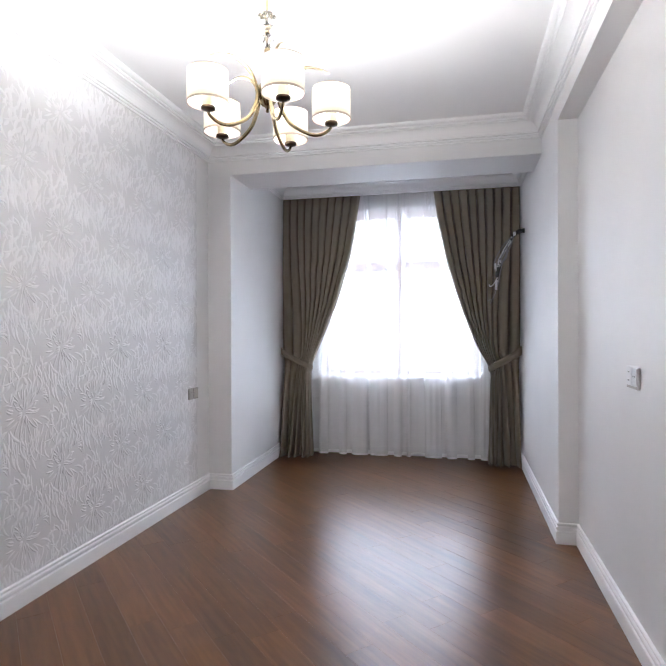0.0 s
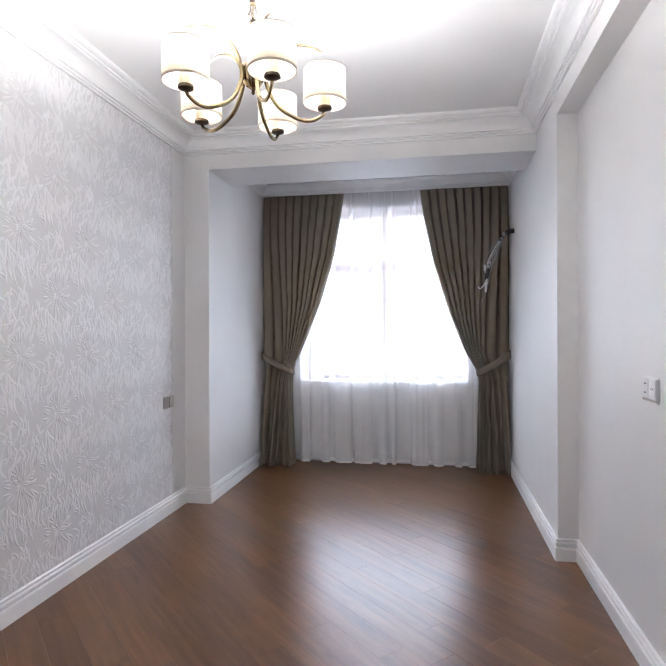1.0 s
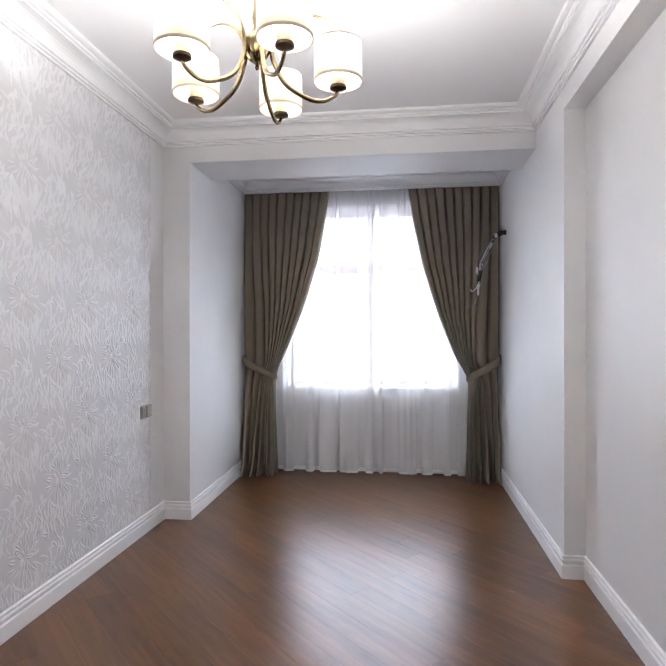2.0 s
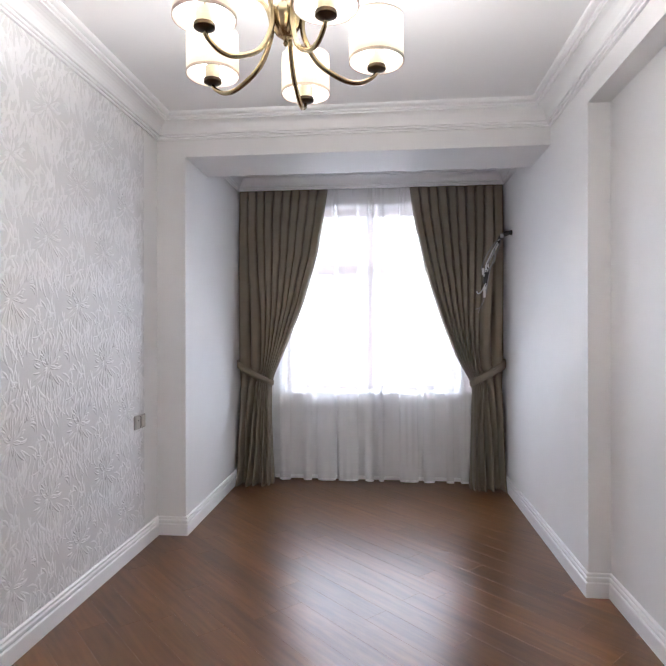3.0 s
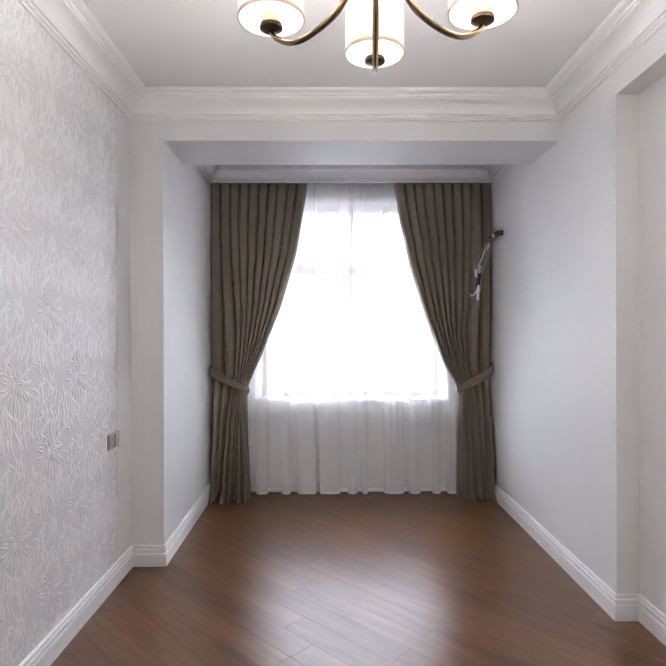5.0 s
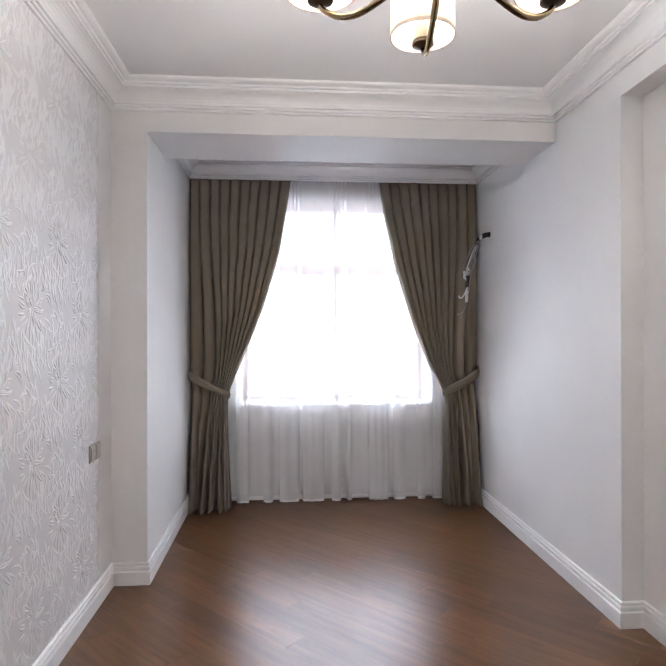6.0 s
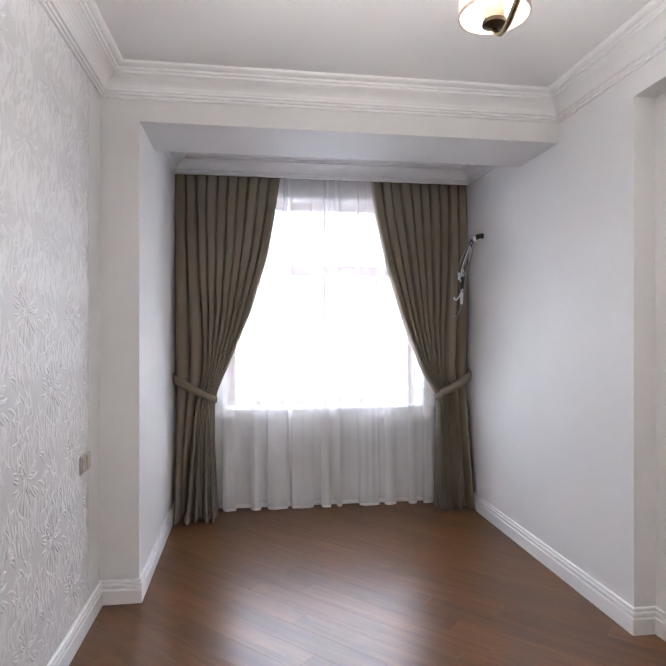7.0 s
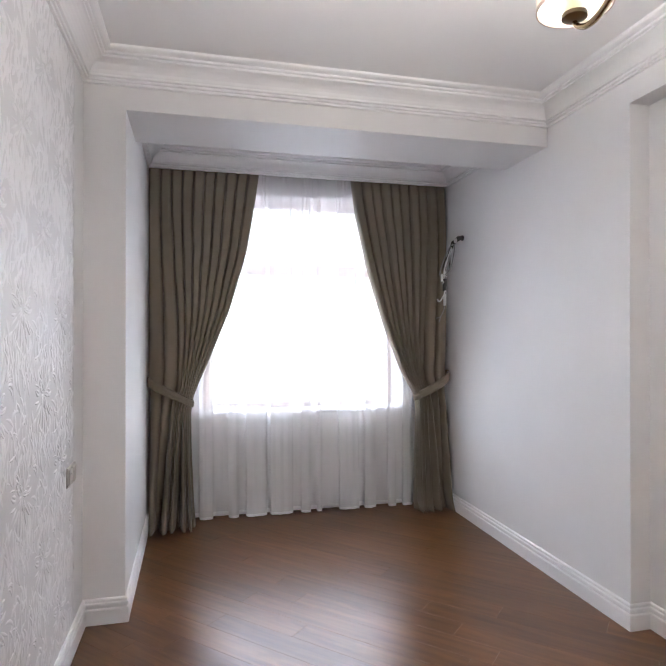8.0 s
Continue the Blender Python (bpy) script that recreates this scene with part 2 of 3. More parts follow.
def tube(points, radius, sides=8, bm=None, flat=1.0):
    """A round bar along points; radius may be a function of 0..1; flat squeezes it sideways."""
    bm = bm or bmesh.new()
    n = len(points)
    rings, up = [], None
    for i, p in enumerate(points):
        d = (points[min(i + 1, n - 1)] - points[max(i - 1, 0)]).normalized()
        if up is None:
            up = d.orthogonal().normalized() if abs(d.y) > 0.9 else Vector((0, 1, 0)).cross(d).normalized()
        up = (up - d * up.dot(d)).normalized()
        side = d.cross(up)
        r = radius(i / (n - 1)) if callable(radius) else radius
        rings.append([bm.verts.new(p + (up * math.cos(a) + side * math.sin(a) * flat) * r)
                      for a in [2 * math.pi * k / sides for k in range(sides)]])
    for a, b in zip(rings, rings[1:]):
        for k in range(sides):
            bm.faces.new((a[k], a[(k + 1) % sides], b[(k + 1) % sides], b[k]))
    bm.faces.new(rings[0])
    bm.faces.new(rings[-1])
    return bm


def lathe(profile, sides=28, at=(0, 0, 0), closed=False):
    """A turned form from (radius, height); an open shell, or a closed ring section."""
    bm = bmesh.new()
    rings = []
    for r, z in profile:
        if r < 1e-5:
            rings.append([bm.verts.new((at[0], at[1], at[2] + z))])
        else:
            rings.append([bm.verts.new((at[0] + r * math.cos(2 * math.pi * k / sides), at[1] + r * math.sin(2 * math.pi * k / sides), at[2] + z)) for k in range(sides)])
    pairs = list(zip(rings, rings[1:])) + ([(rings[-1], rings[0])] if closed else [])
    for a, b in pairs:
        for k in range(sides):
            j = (k + 1) % sides
            if len(a) == 1:
                bm.faces.new((a[0], b[j], b[k]))
            elif len(b) == 1:
                bm.faces.new((a[k], a[j], b[0]))
            else:
                bm.faces.new((a[k], a[j], b[j], b[k]))
    return bm


# ---- plan ----
BACK = -1.6          # closing wall behind
PILASTER = 4.225     # face of the pilaster and beam before the window bay
RIGHT = 2.566        # right wall of the bay
RECESS = 2.679       # back of the long recess in the right wall
STEP = 3.572         # where the recess ends
SOFFIT = 2.530       # top of the recess
BEAM = 2.534         # underside of the beam
BEAM_BACK = 4.70
CEIL = 2.790
PAPER_END = 4.02      # where the wallpaper stops short of the pilaster
REVEAL_A, REVEAL_B = 0.196, 0.178  # left side of the bay, near and far
PELMET = 5.598
GLASS_WALL = 5.770
OUTER = 6.080

# ---- structure ----
solid("wall_left_strip", box((-0.2, PAPER_END, 0), (-0.001, PILASTER, CEIL)), PAINT, "plain painted strip beside the wallpaper", "wall")
solid("wall_left", box((-0.2, BACK, 0), (0.0, PAPER_END, CEIL)), PAPER, "long wall with white embossed feather-pattern wallpaper", "wall")
solid("wall_bay_left", prism([(-0.2, PILASTER), (REVEAL_A, PILASTER), (REVEAL_B, GLASS_WALL), (-0.2, GLASS_WALL)], 0, CEIL), PAINT,
      "smooth off-white painted pilaster and side of the window bay", "wall")
solid("wall_bay_right", box((RIGHT, STEP, 0), (2.86, GLASS_WALL, CEIL)), PAINT, "smooth off-white painted wall beside the window", "wall")
solid("wall_recess", box((RECESS, BACK, 0), (2.86, STEP, SOFFIT)), PAINT, "recessed smooth off-white painted wall", "wall")
solid("wall_lintel", box((RIGHT, BACK, SOFFIT), (2.86, STEP, CEIL)), PAINT, "white boxed beam above the recessed wall", "beam")
solid("wall_back", box((-0.2, BACK - 0.2, 0), (2.86, BACK, CEIL)), PAINT, "plain off-white wall closing the room", "wall")
solid("beam", box((REVEAL_B - 0.1, PILASTER + 0.0005, BEAM), (RIGHT + 0.05, BEAM_BACK, CEIL)), PAINT, "white boxed ceiling beam before the window bay", "beam")
solid("ceiling", box((-0.2, BACK - 0.2, CEIL), (2.86, OUTER, CEIL + 0.2)), CEILING, "flat matt white ceiling", "ceiling")

WIN_L, WIN_R, WIN_SILL, WIN_HEAD = 0.580, 2.185, 0.815, 2.535
bm = box((-0.2, GLASS_WALL, 0), (WIN_L, OUTER, CEIL))
box((WIN_R, GLASS_WALL, 0), (2.86, OUTER, CEIL), bm=bm)
box((WIN_L, GLASS_WALL, 0), (WIN_R, OUTER, WIN_SILL), bm=bm)
box((WIN_L, GLASS_WALL, WIN_HEAD), (WIN_R, OUTER, CEIL), bm=bm)
solid("wall_window", bm, PAINT, "off-white outer wall with a wide window opening", "wall")

CORNICE = [(0.0, 0.0), (0.012, 0.0), (0.014, 0.002), (0.014, 0.011), (0.012, 0.013), (0.022, 0.014), (0.024, 0.016), (0.024, 0.025), (0.022, 0.027), (0.033, 0.028), (0.035, 0.030), (0.035, 0.040),
           (0.038, 0.046), (0.042, 0.058), (0.050, 0.070), (0.061, 0.081), (0.075, 0.089), (0.091, 0.094), (0.101, 0.095), (0.101, 0.104), (0.099, 0.106), (0.111, 0.107), (0.114, 0.109),
           (0.114, 0.118), (0.112, 0.120), (0.126, 0.121), (0.136, 0.125), (0.142, 0.131), (0.143, 0.142), (0.0, 0.142)]
solid("cornice", sweep([(0.0, BACK), (0.0, PILASTER), (RIGHT, PILASTER), (RIGHT, BACK)], [(o, 2.648 + z) for o, z in CORNICE]), TRIM,
      "white stepped plaster cornice round the ceiling", "cornice")
solid("cornice_bay", sweep([(0.190, BEAM_BACK), (0.1795, PELMET), (RIGHT, PELMET), (RIGHT, BEAM_BACK)], [(o * 0.9, 2.652 + z * 0.97) for o, z in CORNICE]),
      TRIM, "white stepped plaster cornice in the window bay", "cornice")
solid("pelmet", box((REVEAL_B, PELMET, 2.653), (RIGHT, PELMET + 0.018, CEIL)), TRIM, "white pelmet board hiding the curtain track", "pelmet")

BASE = [(0.0, 0.0), (0.017, 0.0), (0.017, 0.069), (0.0165, 0.072), (0.0145, 0.075), (0.0075, 0.077), (0.0075, 0.084), (0.0150, 0.086), (0.0162, 0.090), (0.0162, 0.099), (0.0140, 0.103),
        (0.0070, 0.105), (0.0070, 0.111), (0.0125, 0.113), (0.0135, 0.117), (0.0125, 0.121), (0.0090, 0.124), (0.0, 0.1245)]
solid("baseboard", sweep([(0.0, BACK), (0.0, PILASTER), (REVEAL_A, PILASTER), (REVEAL_B, GLASS_WALL), (RIGHT, GLASS_WALL), (RIGHT, STEP), (RECESS, STEP), (RECESS, BACK)], BASE), TRIM,
      "white grooved skirting board along the walls", "baseboard")


# ---- embossed strokes of the wallpaper ----
PAPER_COL, PAPER_ROW = 0.255, 0.60   # half-drop repeat of the pattern


def paper_motif():
    """One repeat of the paper: a burst of petals, a small fan beside it and long weeping strokes below.
    Each stroke is (y, z, angle from upright, length, width, lift, bend)."""
    rng = random.Random(21)
    out = []
    for ring, count, near, far, wide in ((0, 18, 0.010, 0.024, 0.011), (1, 28, 0.046, 0.072, 0.013)):
        for k in range(count):
            a = 2 * math.pi * (k + 0.5 * ring) / count + rng.uniform(-0.12, 0.12)
            down = max(0.0, -math.cos(a))
            r0 = rng.uniform(near, far)
            out.append((math.sin(a) * r0, math.cos(a) * r0, a, rng.uniform(0.032, 0.056) + 0.05 * ring * down, wide * rng.uniform(0.75, 1.2), rng.uniform(0.0026, 0.0046), rng.uniform(-0.6, 0.6)))
    for k in range(11):
        a = -0.7 + 2.3 * k / 10 + rng.uniform(-0.1, 0.1)
        out.append((0.100 + 0.02 * math.sin(a), 0.055 + 0.02 * math.cos(a), a, rng.uniform(0.030, 0.055), rng.uniform(0.009, 0.014), rng.uniform(0.0024, 0.0040), 0.7))
    for k in range(52):
        y = -0.127 + 0.254 * k / 51 + rng.uniform(-0.008, 0.008)
        out.append((y, rng.uniform(-0.20, -0.07) - 0.4 * max(0.0, 0.06 - abs(y)), math.pi + 1.6 * y + rng.uniform(-0.35, 0.35), rng.uniform(0.05, 0.12), rng.uniform(0.014, 0.026), rng.uniform(0.0020, 0.0034), rng.uniform(-0.7, 0.7)))
    for k in range(62):
        y = rng.uniform(-0.127, 0.127)
        out.append((y, rng.uniform(0.08, 0.27), rng.uniform(-0.8, 0.8) + (math.pi if k % 3 == 0 else 0), rng.uniform(0.04, 0.09), rng.uniform(0.014, 0.026), rng.uniform(0.0018, 0.0030), rng.uniform(-0.8, 0.8)))
    return out


def emboss():
    verts, faces = [], []
    motif = paper_motif()

    def petal(y, z, ang, length, width, lift, bend):
        if not (BACK < y < PAPER_END - 0.01 and 0.05 < z < 2.72):
            return
        base, n = len(verts), 5
        for i in range(n + 1):
            t = i / n
            a = ang + bend * t
            cy, cz = y + math.sin(a) * length * t, z + math.cos(a) * length * t
            w = max(0.0006, width * math.sin(math.pi * (0.10 + 0.88 * t)) ** 0.8)
            py, pz = math.cos(a), -math.sin(a)
            h = lift * math.sin(math.pi * (0.12 + 0.82 * t))
            for side, x in ((-0.5, -0.0004), (-0.2, h * 0.75), (0.2, h * 0.75), (0.5, -0.0004)):
                yy, zz = cy + py * w * side, cz + pz * w * side
                verts.append((x, min(max(yy, BACK), PAPER_END), min(max(zz, 0.10), 2.66)))
            if i:
                k = base + 4 * (i - 1)
                faces.extend((k + q, k + q + 1, k + q + 5, k + q + 4) for q in range(3))

    col = -6
    while True:
        y0 = 3.015 + PAPER_COL * col
        if y0 > PAPER_END + 0.2:
            break
        z0 = -0.60 + (PAPER_ROW / 2 if col % 2 else 0.0)
        while z0 < 2.9:
            for y, z, a, length, width, lift, bend in motif:
                petal(y0 + y, z0 + z, a, length, width, lift, bend)
            z0 += PAPER_ROW
        col += 1
    me = bpy.data.meshes.new("embossing")
    me.from_pydata(verts, [], faces)
    me.materials.append(PEARL)
    for f in me.polygons:
        f.use_smooth = True
    ob = new("embossing", me)
    ob.parent = bpy.data.objects["wall_left"]
    tagged(ob, "raised pearly bursts of petals on the wallpaper", kind="stuff")


emboss()


# ---- window ----
def window():
    win = thing("window_1", (1.366, 5.95, WIN_SILL), "brown casement window with transom behind voile, bright daylight outside", "window")
    win["kind"] = "structure"
    y0, y1 = 5.925, 5.985
    f = box((WIN_L, y0, WIN_SILL), (WIN_L + 0.05, y1, WIN_HEAD), 0.004)
    box((WIN_R - 0.05, y0, WIN_SILL), (WIN_R, y1, WIN_HEAD), 0.004, bm=f)
    box((WIN_L + 0.05, y0, WIN_SILL), (WIN_R - 0.05, y1, WIN_SILL + 0.045), 0.004, bm=f)
    box((WIN_L + 0.05, y0, WIN_HEAD - 0.068), (WIN_R - 0.05, y1, WIN_HEAD), 0.004, bm=f)
    part("window_frame", f, FRAME, win)
    part("mullion", box((1.354, y0 - 0.004, WIN_SILL + 0.045), (1.404, y1, WIN_HEAD - 0.068), 0.004), FRAME, win)
    for a, b in ((WIN_L + 0.05, 1.354), (1.404, WIN_R - 0.05)):
        part("transom", box((a, y0 - 0.002, 1.915), (b, y1, 2.005), 0.004), FRAME, win)
        for c, d in ((WIN_SILL + 0.045, 1.915), (2.005, WIN_HEAD - 0.068)):
            p = part("pane", box((a, 5.950, c), (b, 5.956, d)), GLASS, win)
            p.visible_shadow = False
    part("window_sill", box((WIN_L - 0.03, GLASS_WALL - 0.03, WIN_SILL - 0.028), (WIN_R + 0.03, y0, WIN_SILL + 0.002), 0.006), PVC, win)


window()


# ---- curtains ----
def interp(table, z):
    """Linear in a short table of (height, value), from the top down."""
    for (z0, a), (z1, b) in zip(table, table[1:]):
        if z >= z1:
            k = (z0 - z) / (z0 - z1)
            k = min(max(k, 0.0), 1.0)
            return a + (b - a) * k
    return table[-1][1]


def soft(table, z, w=0.06):
    return sum(interp(table, z + d * w) for d in (-1, -0.5, 0, 0.5, 1)) / 5


def drape_mesh(outer, inner, tie_z, tie_drop, seed, at_tie, at_foot):
    """A drape of ten flat pleats that hangs from its track; the tie gathers the inner pleats, which fan out again below it.
    at_tie and at_foot tell where each pleat's edge lies across the drape, from the wall (0) to the window (1)."""
    rng = random.Random(seed)
    pleats, per, top, nv = 10, 16, 2.742, 120
    deep = [rng.uniform(0.80, 1.15) for _ in range(pleats)]
    loose = [(1.45 if k % 2 == 0 else 0.60) * rng.uniform(0.85, 1.15) for k in range(pleats)]
    lean = [rng.uniform(-1, 1) for _ in range(pleats)]
    bm = bmesh.new()
    rows = []
    for j in range(nv + 1):
        z = top + (0.004 - top) * j / nv
        xo, xi = soft(outer, z), soft(inner, z)
        row = []
        for i in range(pleats * per + 1):
            k = min(i // per, pleats - 1)
            p = i / per - k
            u = (k + p) / pleats
            tz = tie_z - tie_drop * (u - 0.5)
            edge = []
            for e in (k, k + 1):
                if z > tz:
                    g = ((top - z) / (top - tz)) ** 2.3
                    edge.append(e / pleats + (at_tie[e] - e / pleats) * g)
                else:
                    g = ((tz - z) / tz) ** 0.8
                    edge.append(at_tie[e] + (at_foot[e] - at_tie[e]) * g)
            near = math.exp(-((z - tz) / 0.13) ** 2)
            above = max(0.0, (z - tz) / (top - tz))
            fall = max(0.0, (tz - z) / tz)
            wide = (xi - xo) * (edge[1] - edge[0])
            x = xo + (xi - xo) * (edge[0] + (edge[1] - edge[0]) * p)
            if z > tz:
                round_off = 2.4 + 5.2 * min(1.0, above * 1.8)
                depth = (0.046 + 0.040 * math.sin(math.pi * min(1.0, (1 - above) * 0.9)) ** 0.8) * (1 - 0.35 * near)
            else:
                round_off = 2.4
                depth = 0.060 * (1 - 0.4 * near) + 0.040 * fall
            q = 1 - abs(2 * p - 1) ** round_off
            lip = 0.05 if z > tz else 0.10 * min(1.0, fall * 4)
            x += wide * lip * (p - 0.5) * q + 0.35 * wide * lean[k] * q * min(1.0, fall * 2)
            y = 5.675 - 0.075 * (1 - z / top) - q * depth * (deep[k] + (loose[k] - deep[k]) * min(1.0, fall * 1.6))
            y -= (0.030 * near + 0.020 * max(0.0, 1 - abs(z - tz) / 0.6)) * math.sin(math.pi * u)
            y += 0.007 * noise.noise(Vector((u * 4 + seed, z * 1.6, 0.3)))
            x += 0.004 * noise.noise(Vector((u * 6 + seed, z * 2.5, 7.1))) * (0.4 + fall)
            if z < 0.15:
                s = ((0.15 - z) / 0.15) ** 2
                y -= s * (0.040 + 0.06 * noise.noise(Vector((u * 8 + seed, 4.0, 0.0))))
                x += s * 0.026 * noise.noise(Vector((u * 7 + seed, 9.0, 0.0)))
            row.append(bm.verts.new((min(max(x, 0.184), 2.562), y, z)))
        rows.append(row)
    for a, b in zip(rows, rows[1:]):
        for i in range(len(a) - 1):
            bm.faces.new((a[i], a[i + 1], b[i + 1], b[i]))
    return bm


def tie_mesh(x_wall, x_in, z_wall, z_in, width):
    """A cloth band looped round the gathered drape, slung from the wall."""
    bm = bmesh.new()
    rings, n = [], 48
    cx, rx = (x_wall + x_in) / 2, abs(x_in - x_wall) / 2 + 0.008
    sgn = 1 if x_in > x_wall else -1
    for i in range(n):
        a = 2 * math.pi * i / n
        k = math.cos(a)
        x = cx + sgn * rx * k
        y = 5.600 - 0.092 * math.sin(a) * (1 - 0.25 * k)
        m = (k + 1) / 2
        z = z_wall + (z_in - z_wall) * m
        ring = []
        for q in range(7):
            w = (q / 6 - 0.5) * width * (1.0 - 0.18 * m)
            puff = 0.008 * (1 - (2 * q / 6 - 1) ** 2) + 0.0025 * math.sin(q * 2.6 + i * 0.25)
            ring.append(bm.verts.new((x + sgn * k * puff, y - math.sin(a) * puff, z + w)))
        rings.append(ring)
    for i in range(n):
        a, b = rings[i], rings[(i + 1) % n]
        for q in range(6):
            bm.faces.new((a[q], a[q + 1], b[q + 1], b[q]))
    return bm


def thick(ob, t):
    s = ob.modifiers.new("thickness", "SOLIDIFY")
    s.thickness = t
    return ob


def curtain(outer, inner, tie, seed, band, at_tie, at_foot, label):
    c = thing("curtain", (outer[0][1], 5.62, 0), label, "curtain", "curtains at the window")
    x_wall, x_in, z_wall, z_in = tie
    thick(part("drape", drape_mesh(outer, inner, (z_wall + z_in) / 2, (z_wall - z_in), seed, at_tie, at_foot), DRAPE, c, smooth=True), 0.002)
    thick(part("tieback", tie_mesh(x_wall, x_in, z_wall, z_in, band), DRAPE, c, "taupe cloth tie band holding the drape", smooth=True), 0.003)
    hook = tube([Vector((x_wall + (-0.03 if x_in > x_wall else 0.03), 5.60, z_wall)), Vector((x_wall + (0.012 if x_in > x_wall else -0.012), 5.60, z_wall))], 0.006)
    part("hook", hook, BRASS, c)


curtain([(2.76, 0.184), (1.1, 0.186), (0.92, 0.200), (0.5, 0.192), (0.0, 0.186)],
        [(2.76, 1.010), (2.64, 0.996), (2.39, 0.960), (2.05, 0.902), (1.60, 0.770), (1.22, 0.617), (1.00, 0.520), (0.90, 0.488), (0.54, 0.492), (0.20, 0.510), (0.0, 0.525)],
        (0.184, 0.496, 1.075, 0.905), 3, 0.074,
        (0, 0.30, 0.58, 0.68, 0.75, 0.805, 0.855, 0.90, 0.935, 0.97, 1), (0, 0.16, 0.26, 0.41, 0.47, 0.60, 0.66, 0.79, 0.84, 0.94, 1), "floor-length taupe drape with pleats, tied back to the wall")
curtain([(2.76, 2.560), (1.1, 2.558), (0.92, 2.545), (0.5, 2.552), (0.0, 2.560)],
        [(2.76, 1.732), (2.64, 1.745), (2.39, 1.778), (1.96, 1.870), (1.48, 2.015), (1.11, 2.160), (0.98, 2.240), (0.89, 2.285), (0.55, 2.272), (0.20, 2.262), (0.0, 2.250)],
        (2.558, 2.275, 1.085, 0.912), 8, 0.084,
        (0, 0.28, 0.55, 0.66, 0.735, 0.795, 0.85, 0.895, 0.935, 0.97, 1), (0, 0.15, 0.30, 0.52, 0.58, 0.68, 0.73, 0.82, 0.87, 0.95, 1), "floor-length taupe drape with pleats, tied back beside the cables")


FOLDS = ((0.28, 0.37), (0.42, 0.49), (0.542, 0.650), (0.758, 0.843), (0.895, 1.066), (1.081, 1.270), (1.348, 1.430), (1.467, 1.512), (1.638, 1.810), (1.858, 1.965),
         (2.055, 2.129), (2.20, 2.29), (2.34, 2.46))   # strips of voile that stand forward


def sheer_mesh(x0, x1, z0, z1, shift=0.0, seed=5):
    """Voile in flat folds: each forward strip turns back under itself at both sides."""
    rng = random.Random(seed)
    top = 2.745
    steps = []   # x, how far forward (0..1), lean

    def run(xa, xb, f0, f1, n, lean):
        for i in range(n):
            p = (i + 0.5) / n
            steps.append((xa + (xb - xa) * p, f0 + (f1 - f0) * p + 0.34 * math.sin(math.pi * p) * (1 if f0 > 0.5 else -1), lean))

    x = x0
    for a, b in FOLDS:
        lean = rng.uniform(-1, 1)
        lap = min(0.022, (b - a) * 0.32)
        run(x, a + lap, 0.0, 0.05, 6, lean)
        run(a + lap, a, 0.10, 0.80, 4, lean)
        run(a, b, 0.90, 0.92, 12, lean)
        run(b, b - lap, 0.80, 0.10, 4, lean)
        x = b - lap
    run(x, x1, 0.05, 0.0, 6, 0.0)
    nv = max(2, int((z1 - z0) / 0.05))
    bm = bmesh.new()
    rows = []
    for j in range(nv + 1):
        z = z1 + (z0 - z1) * j / nv
        drop = (top - z) / top
        k = 0.25 + 0.75 * drop ** 0.7
        row = []
        for x, f, lean in steps:
            y = 5.742 + shift - 0.030 * drop - 0.044 * f * k + 0.006 * noise.noise(Vector((x * 5, z * 1.3, 0)))
            y += 0.005 * math.sin(x * 190 + 2 * math.sin(x * 23)) * (0.12 + 0.88 * math.exp(-drop * 5)) + 0.004 * math.sin(x * 74 + 3 * math.sin(x * 11)) * drop
            xx = x + 0.012 * lean * drop * drop + 0.004 * noise.noise(Vector((x * 9, z * 2.0, 3)))
            lift = 0.016 * (1 - min(1.0, f)) * max(0.0, drop - 0.93) / 0.07
            row.append(bm.verts.new((xx, y, z + lift)))
        rows.append(row)
    for a, b in zip(rows, rows[1:]):
        for i in range(len(steps) - 1):
            bm.faces.new((a[i], a[i + 1], b[i + 1], b[i]))
    return bm


def sheer_curtain():
    c = thing("sheer_curtain", (1.35, 5.75, 0), "thin white voile curtain gathered across the window", "sheer curtain")
    part("voile", sheer_mesh(0.22, 2.52, 0.007, 2.745), SHEER, c, smooth=True)
    part("hem", sheer_mesh(0.22, 2.52, 0.006, 0.026, -0.0012), HEM, c, "white weighted hem of the voile", smooth=True)


sheer_curtain()
t1 = thing("curtain_track", (1.35, 5.72, CEIL), "white ceiling curtain track behind the pelmet", "curtain track")
for y in (5.652, 5.730):
    part("rail", box((0.185, y - 0.012, 2.742), (2.560, y + 0.012, CEIL), 0.003), PVC, t1)


# ---- chandelier ----
CH = (1.281, 2.042)
CUP_Z = 2.0626


